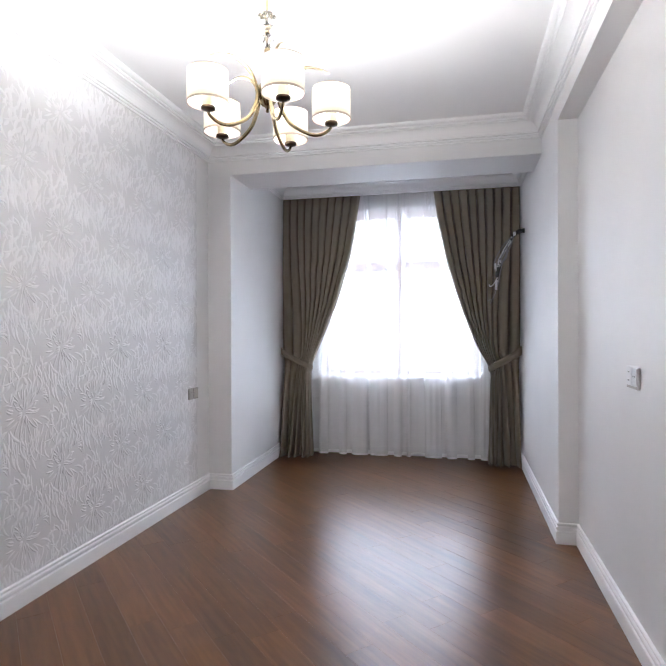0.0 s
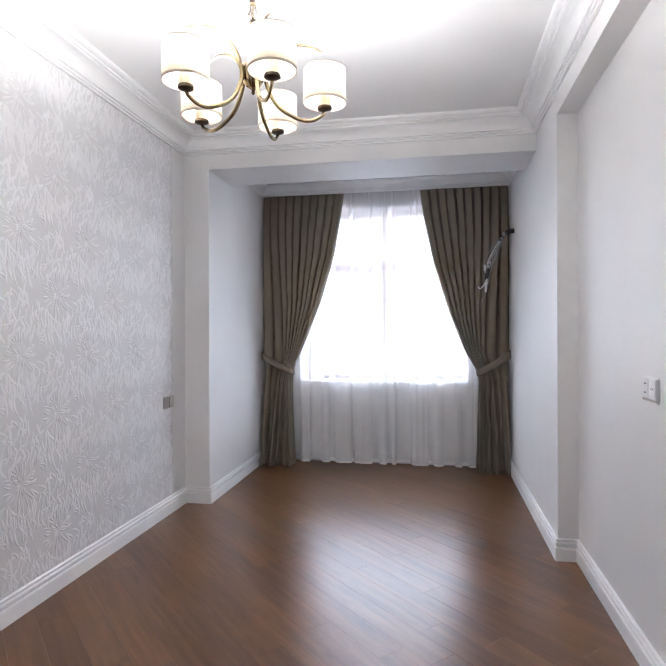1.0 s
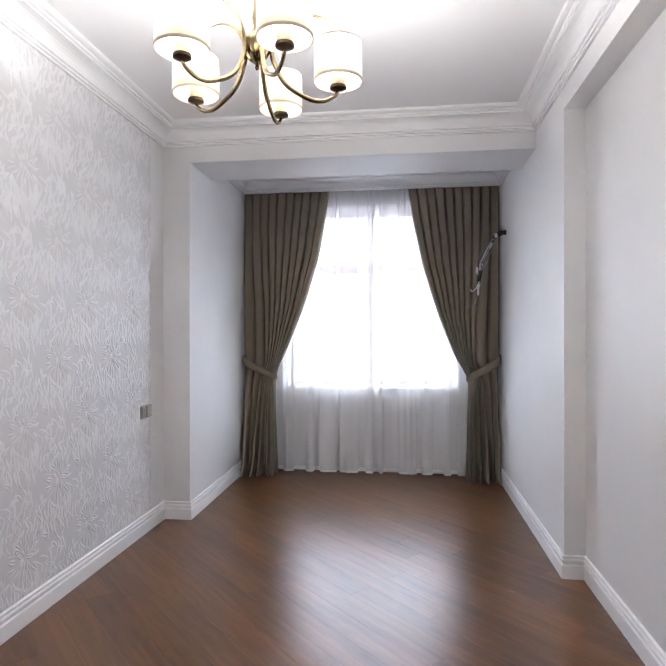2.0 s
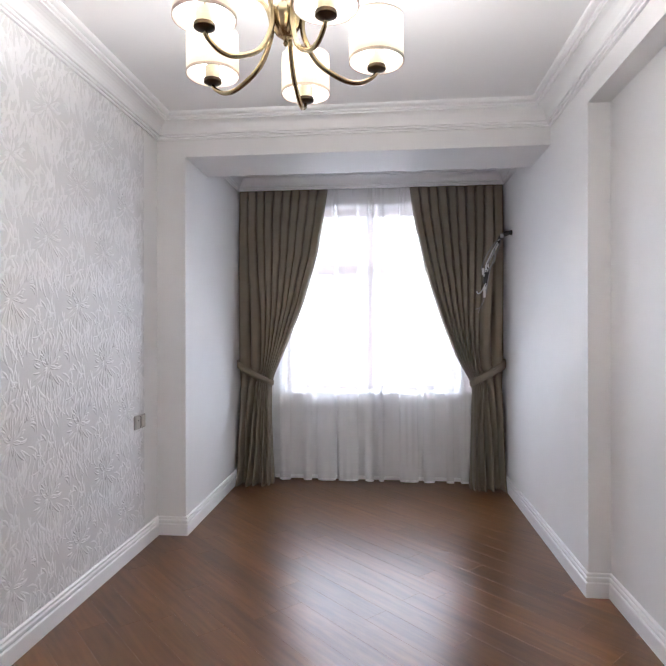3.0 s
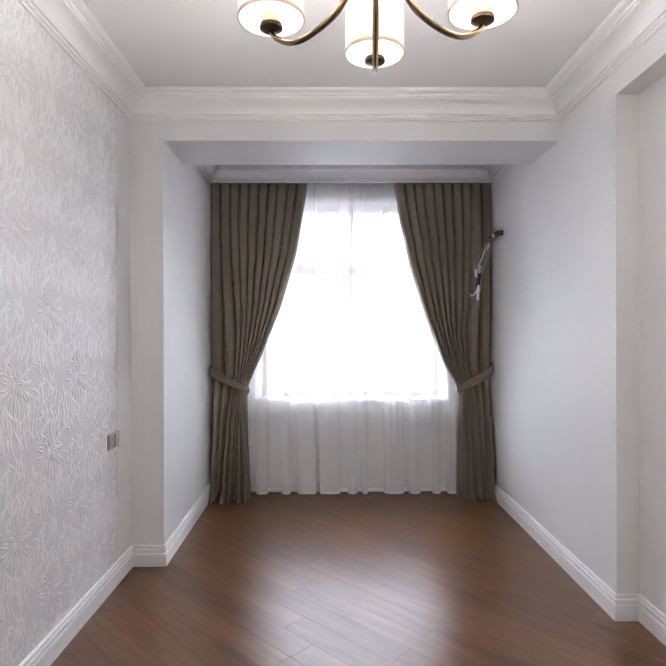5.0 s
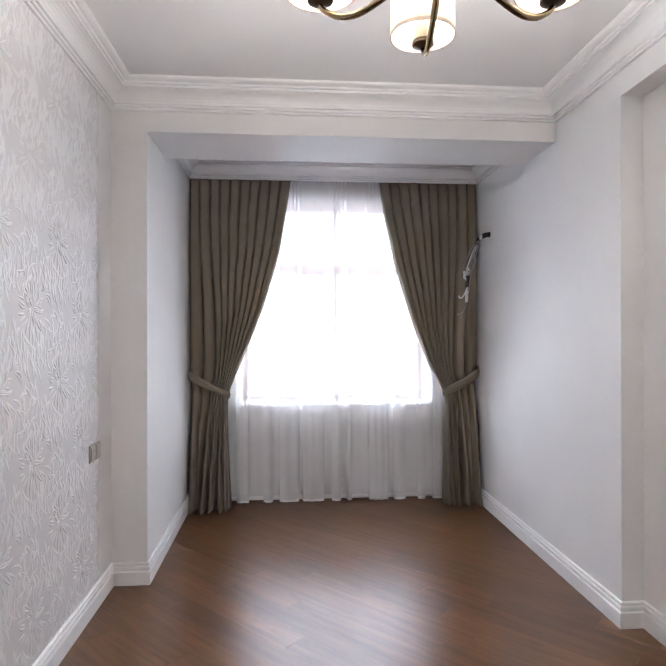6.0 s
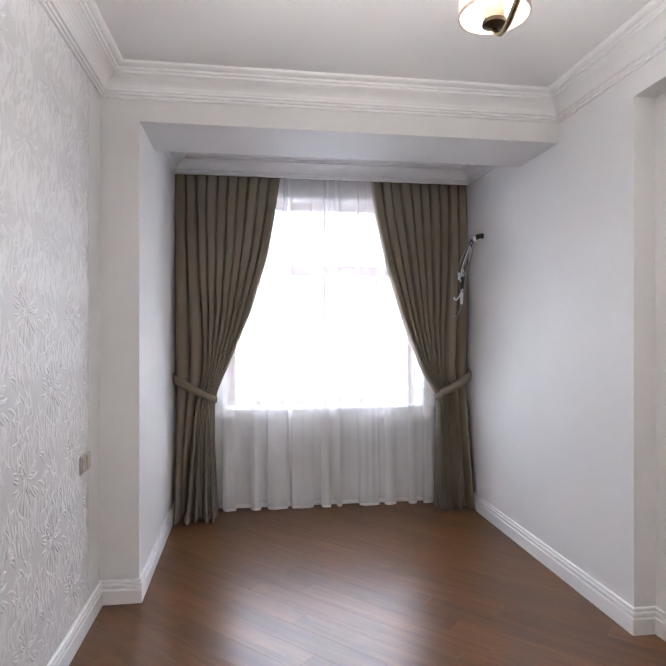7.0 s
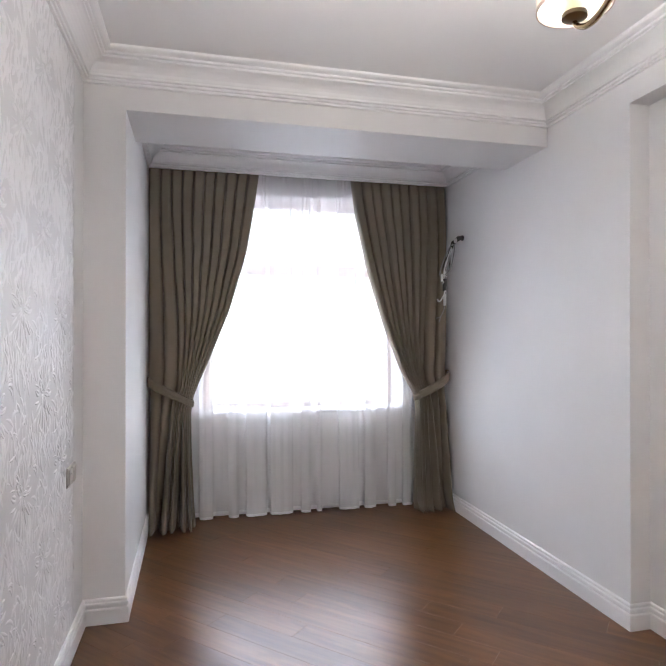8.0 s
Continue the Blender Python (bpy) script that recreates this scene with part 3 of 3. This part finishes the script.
def chandelier():
    c = thing("chandelier", (CH[0], CH[1], CEIL), "lit antique brass chandelier with five curved arms and cream drum shades", "chandelier")
    x, y = CH

    def turned(name, profile, material, parent, at=(x, y, 0), label="", sides=28, closed=False):
        return part(name, lathe(profile, sides, at, closed), material, parent, label, smooth=True)

    def fluted(profile, ribs, deep, sides=48):
        bm = lathe(profile, sides, (x, y, 0))
        for v in bm.verts:
            d = Vector((v.co.x - x, v.co.y - y))
            if d.length > 0.010:
                s = 1 - deep * (0.5 + 0.5 * math.cos(ribs * math.atan2(d.y, d.x)))
                v.co.x, v.co.y = x + d.x * s, y + d.y * s
        return bm

    turned("canopy", [(0.0, CEIL - 0.040), (0.012, CEIL - 0.040), (0.020, CEIL - 0.036), (0.055, CEIL - 0.016), (0.062, CEIL - 0.006), (0.062, CEIL)], BRASS, c)
    turned("rod", [(0.006, 2.20), (0.006, CEIL - 0.038)], BRASS, c, sides=12)
    part("crystal_cup", fluted([(0.007, 2.484), (0.020, 2.483), (0.036, 2.474), (0.038, 2.466), (0.032, 2.450), (0.020, 2.432), (0.010, 2.420), (0.007, 2.414)], 12, 0.16), CRYSTAL, c, "clear fluted crystal cup", smooth=True)
    turned("collar", [(0.006, 2.416), (0.011, 2.412), (0.011, 2.405), (0.006, 2.401)], BRASS, c, sides=16)
    part("crystal_ball", fluted([(0.007, 2.404), (0.016, 2.399), (0.025, 2.387), (0.027, 2.376), (0.024, 2.364), (0.015, 2.353), (0.007, 2.349)], 12, 0.16), CRYSTAL, c, "clear fluted crystal ball", smooth=True)
    turned("stem", [(0.007, 2.350), (0.012, 2.344), (0.012, 2.336), (0.009, 2.325), (0.010, 2.29), (0.015, 2.26), (0.010, 2.235), (0.013, 2.205)], BRASS, c)
    part("hub", fluted([(0.0, 2.126), (0.014, 2.127), (0.024, 2.133), (0.036, 2.151), (0.043, 2.176), (0.041, 2.196), (0.028, 2.210), (0.012, 2.216)], 12, 0.09), BRASS, c, "fluted brass centre bowl", smooth=True)
    turned("finial", [(0.0, 2.104), (0.004, 2.105), (0.007, 2.111), (0.004, 2.118), (0.009, 2.122), (0.012, 2.129)], BRASS, c, sides=14)
    R = 0.243
    low = [(R, -0.012), (R - 0.012, -0.026), (R - 0.045, -0.042), (R - 0.09, -0.037), (0.086, 0.002), (0.051, 0.062), (0.044, 0.108), (0.060, 0.160), (0.098, 0.197), (0.150, 0.215), (0.205, 0.206), (0.236, 0.192)]
    for i in range(5):
        turn = pose(x, y, 0, 0, 0, 14.0 + 72 * i)
        ax, ay, _ = turn @ Vector((R, 0, 0))
        zc = CUP_Z
        line = [turn @ p for p in smooth_path([(r, 0, zc + h) for r, h in low], 6)]
        arm = part("arm", tube(line, lambda s: 0.0050 + 0.0022 * math.sin(math.pi * min(1.0, s * 1.15)) - (0.0030 * (s - 0.8) / 0.2 if s > 0.8 else 0.0), 10), BRASS, c, smooth=True)
        turned("cup", [(0.0, zc - 0.010), (0.007, zc - 0.010), (0.020, zc - 0.006), (0.0250, zc - 0.003), (0.0250, zc + 0.005), (0.0, zc + 0.005)], BRONZE, arm, (ax, ay, 0), "dark bronze cup")
        turned("sleeve", [(0.0, zc + 0.004), (0.021, zc + 0.004), (0.021, zc + 0.040), (0.0, zc + 0.040)], SLEEVE, arm, (ax, ay, 0))
        # opaque collar added inside the shade to keep bulb light off the floor
        turned("bulb_light_block", [(0.0, zc + 0.039), (0.013, zc + 0.040), (0.016, zc + 0.065), (0.0225, zc + 0.100), (0.0, zc + 0.101)], PLASTIC, arm, (ax, ay, 0), "white opaque housing added unseen below the bulb to block downward light")
        turned("bulb", [(0.0215, zc + 0.1015), (0.022, zc + 0.113), (0.017, zc + 0.123), (0.0, zc + 0.128)], BULB, arm, (ax, ay, 0)).visible_shadow = False
        z0, z1, r0, r1 = zc + 0.017, zc + 0.133, 0.0735, 0.0715
        shade = turned("shade", [(r0, z0), (r1, z1), (r1 - 0.0015, z1), (r0 - 0.0015, z0)], SHADE, c, (ax, ay, 0), "cream cloth drum shade glowing from within", 40, True)
        turned("binding", [(r0 + 0.0008, z0 - 0.001), (r0 + 0.0008, z0 + 0.0065), (r0 - 0.002, z0 + 0.0065), (r0 - 0.002, z0 - 0.001)], SHADE_TRIM, shade, (ax, ay, 0), "", 40, True)
        turned("binding", [(r1 + 0.0006, z1 - 0.003), (r1 + 0.0006, z1 + 0.001), (r1 - 0.002, z1 + 0.001), (r1 - 0.002, z1 - 0.003)], SHADE_TRIM, shade, (ax, ay, 0), "", 40, True)
        spokes = bmesh.new()
        for k in range(3):
            a = 2 * math.pi * k / 3 + i
            tube([Vector((ax, ay, zc + 0.040)), Vector((ax + math.cos(a) * 0.04, ay + math.sin(a) * 0.04, zc + 0.050)), Vector((ax + math.cos(a) * (r0 - 0.003), ay + math.sin(a) * (r0 - 0.003), zc + 0.060))], 0.0012, 6, spokes)
        part("spider", spokes, BRASS, shade)
        lamp = new("bulb_light", bpy.data.lights.new("bulb_light", "POINT"))
        lamp.data.energy, lamp.data.color, lamp.data.shadow_soft_size = BULB_WATTS, (1.0, 0.89, 0.74), 0.016
        lamp.matrix_basis = pose(ax, ay, zc + 0.113)


chandelier()


# ---- switches and sockets ----
def wall_switch():
    s = thing("wall_switch", (0.0, 3.955, 0.806), "grey two-gang switch plate on the embossed wallpaper", "switch")
    part("frame", box((-0.002, 3.868, 0.759), (0.009, 4.019, 0.844), 0.003), SILVER, s)
    part("gap", box((0.0085, 3.940, 0.766), (0.0095, 3.947, 0.838)), DARK, s)
    for y, finish in ((3.876, SILVER), (3.950, CHAMPAGNE)):
        part("rocker", box((0.006, y, 0.768), (0.013, y + 0.061, 0.836), 0.003), finish, s)
    part("mark", box((0.0125, 3.901, 0.812), (0.0135, 3.913, 0.816)), DARK, s, "small dark slot on the rocker")


def wall_socket():
    s = thing("wall_socket", (RECESS, 2.485, 1.080), "white double socket plate with silver strip on painted wall", "socket")
    x = RECESS
    part("frame", box((x - 0.009, 2.410, 1.033), (x, 2.560, 1.127), 0.003), PLASTIC, s)
    part("strip", box((x - 0.0105, 2.416, 1.037), (x - 0.0085, 2.554, 1.047), 0.0006), SILVER, s, "silver strip")
    part("module", box((x - 0.013, 2.416, 1.052), (x - 0.008, 2.483, 1.121), 0.002), PLASTIC, s)
    part("module", box((x - 0.013, 2.486, 1.052), (x - 0.008, 2.554, 1.121), 0.002), PLASTIC, s)
    for y in (2.441, 2.459):
        part("pin_hole", tube([Vector((x - 0.0136, y, 1.086)), Vector((x - 0.010, y, 1.086))], 0.0035, 10), DARK, s)
    for z in (1.066, 1.100):
        part("port", box((x - 0.0138, 2.508, z), (x - 0.012, 2.528, z + 0.004)), DARK, s)


wall_switch()
wall_socket()


# ---- loose cables for an air conditioner ----
def cable_bundle():
    c = thing("cable_bundle", (RIGHT, 5.33, 2.18), "dark and white loose cables hanging from a wall hole", "cables")
    hole = tube([Vector((RIGHT + 0.01, 5.33, 2.18)), Vector((RIGHT - 0.003, 5.33, 2.18))], 0.022, 16)
    part("hole_collar", hole, CABLE_DARK, c)
    rng = random.Random(4)
    main = [(RIGHT + 0.01, 5.33, 2.180), (2.525, 5.305, 2.172), (2.470, 5.285, 2.135), (2.435, 5.26, 2.085)]
    part("insulated_pipe", tube(smooth_path(main), lambda s: 0.020 - 0.006 * s + 0.002 * math.sin(s * 20), 10), CABLE_DARK, c, "dark wrapped pipe", smooth=True)
    for i in range(7):
        j = lambda a: rng.uniform(-a, a)
        end = rng.choice((1.74, 1.70, 1.80, 1.66))
        pts = [(2.475 + j(0.008), 5.29 + j(0.008), 2.14 + j(0.01)), (2.425 + j(0.012), 5.25 + j(0.015), 2.05), (2.375 + j(0.030), 5.20 + j(0.02), 1.94 + j(0.03)),
               (2.335 + j(0.020), 5.15 + j(0.02), 1.84 + j(0.02)), (2.312 + j(0.012), 5.11 + j(0.012), end)]
        part("cable", tube(smooth_path(pts), 0.0052, 7), (CABLE_GREY, CABLE_WHITE, CABLE_DARK)[i % 3], c, smooth=True)
    for e, sheath in ((-0.024, CABLE_GREY), (0.010, CABLE_WHITE), (0.030, CABLE_GREY)):
        bow = [(2.468, 5.275, 2.135), (2.425 - e, 5.235, 2.060), (2.372 - 1.4 * e, 5.180, 1.960), (2.340 - 1.6 * e, 5.150, 1.890 - e), (2.340, 5.134, 1.845)]
        part("cable", tube(smooth_path(bow), 0.0042, 7), sheath, c, smooth=True)
    part("terminal", box((2.462, 5.258, 2.125), (2.486, 5.276, 2.162), 0.004), CABLE_WHITE, c, "white terminal block")
    part("tape", tube(smooth_path([(2.328, 5.135, 1.830), (2.318, 5.122, 1.79), (2.312, 5.11, 1.745)], 4), 0.015, 8), CABLE_DARK, c, "black tape round the cable ends", smooth=True)
    part("tag", box((2.292, 5.128, 1.812), (2.310, 5.136, 1.868), 0.002), CABLE_WHITE, c, "white cable tag")
    part("connector", box((2.296, 5.085, 1.630), (2.313, 5.101, 1.720), 0.003), CABLE_WHITE, c, "white plastic connector")
    part("loop", tube(smooth_path([(2.318, 5.11, 1.745), (2.296, 5.10, 1.700), (2.270, 5.09, 1.668), (2.252, 5.085, 1.662), (2.243, 5.085, 1.680)]), 0.0055, 8), CABLE_WHITE, c, smooth=True)
    for e in (-0.02, 0.006):
        part("tail", tube(smooth_path([(2.305, 5.093, 1.64), (2.296, 5.09, 1.60), (2.272, 5.085, 1.555), (2.235 - e, 5.08, 1.530 + e)]), 0.0032, 7), CABLE_GREY, c, smooth=True)


cable_bundle()

# capped stubs behind the voile
for z in (0.165, 0.662):
    p = thing("pipe_stub", (1.905, GLASS_WALL, z), "white capped pipe stub on the wall under the window", "pipe", "capped stubs")
    part("cap", tube([Vector((1.905, GLASS_WALL + 0.005, z)), Vector((1.905, GLASS_WALL - 0.02, z))], 0.016, 14), PLASTIC, p)

# ---- floor ----
floor = solid("floor", box((-0.2, BACK - 0.2, -0.20), (2.86, OUTER, -0.012)), SUBFLOOR, "diagonal stained oak plank floor with satin varnish", "floor")


def clip(poly, axis, limit, keep_less):
    out = []
    for a, b in zip(poly, poly[1:] + poly[:1]):
        ia = (a[axis] <= limit) == keep_less
        ib = (b[axis] <= limit) == keep_less
        if ia:
            out.append(a)
        if ia != ib:
            k = (limit - a[axis]) / (b[axis] - a[axis])
            out.append(tuple(a[q] + (b[q] - a[q]) * k for q in range(2)))
    return out


def shrink(poly, d):
    """The outline moved inwards by d (convex, anticlockwise)."""
    n, out = len(poly), []
    for i in range(n):
        a, b, c = Vector(poly[i - 1]), Vector(poly[i]), Vector(poly[(i + 1) % n])
        d1, d2 = (b - a), (c - b)
        if d1.length < 1e-6 or d2.length < 1e-6:
            return None
        n1, n2 = Vector((-d1.y, d1.x)).normalized(), Vector((-d2.y, d2.x)).normalized()
        m = (n1 + n2)
        m = m / max(0.3, m.length_squared / 2)
        out.append(b + m * d)
    return out


PLANK, SEAM, S2 = 0.135, 3.170, math.sqrt(0.5)


def lay_floor():
    rng = random.Random(12)
    for row in range(-36, 28):
        n0 = SEAM + row * PLANK
        u = -6.5 + rng.uniform(0, 1.2)
        while u < 4.5:
            length = rng.choice((0.9, 1.05, 1.2, 1.2))
            quad = [((u + a) * S2 + n * S2, -(u + a) * S2 + n * S2) for a, n in ((0, n0), (length, n0), (length, n0 + PLANK), (0, n0 + PLANK))]
            u += length
            for axis, limit, less in ((0, -0.1, False), (0, 2.75, True), (1, BACK - 0.05, False), (1, GLASS_WALL + 0.05, True)):
                quad = clip(quad, axis, limit, less) if quad else quad
            clean = [q for i, q in enumerate(quad) if (Vector(q) - Vector(quad[i - 1])).length > 1e-4]
            if len(clean) < 3:
                continue
            a, b = shrink(clean, 0.0002), shrink(clean, 0.0008)
            if not a or not b:
                continue
            lift = rng.uniform(-0.0001, 0.0)
            rings = [[(p.x, p.y, z) for p in pts] for pts, z in ((a, -0.012), (a, -0.0006 + lift), (b, lift))]
            k = len(clean)
            verts = [v for r in rings for v in r]
            faces = [tuple(range(2 * k, 3 * k)), tuple(range(k - 1, -1, -1))]
            for r in range(2):
                for i in range(k):
                    j = (i + 1) % k
                    faces.append((r * k + i, r * k + j, (r + 1) * k + j, (r + 1) * k + i))
            me = bpy.data.meshes.new("plank")
            me.from_pydata(verts, [], faces)
            me.materials.append(WOOD)
            ob = new("plank", me)
            ob.parent = floor


lay_floor()
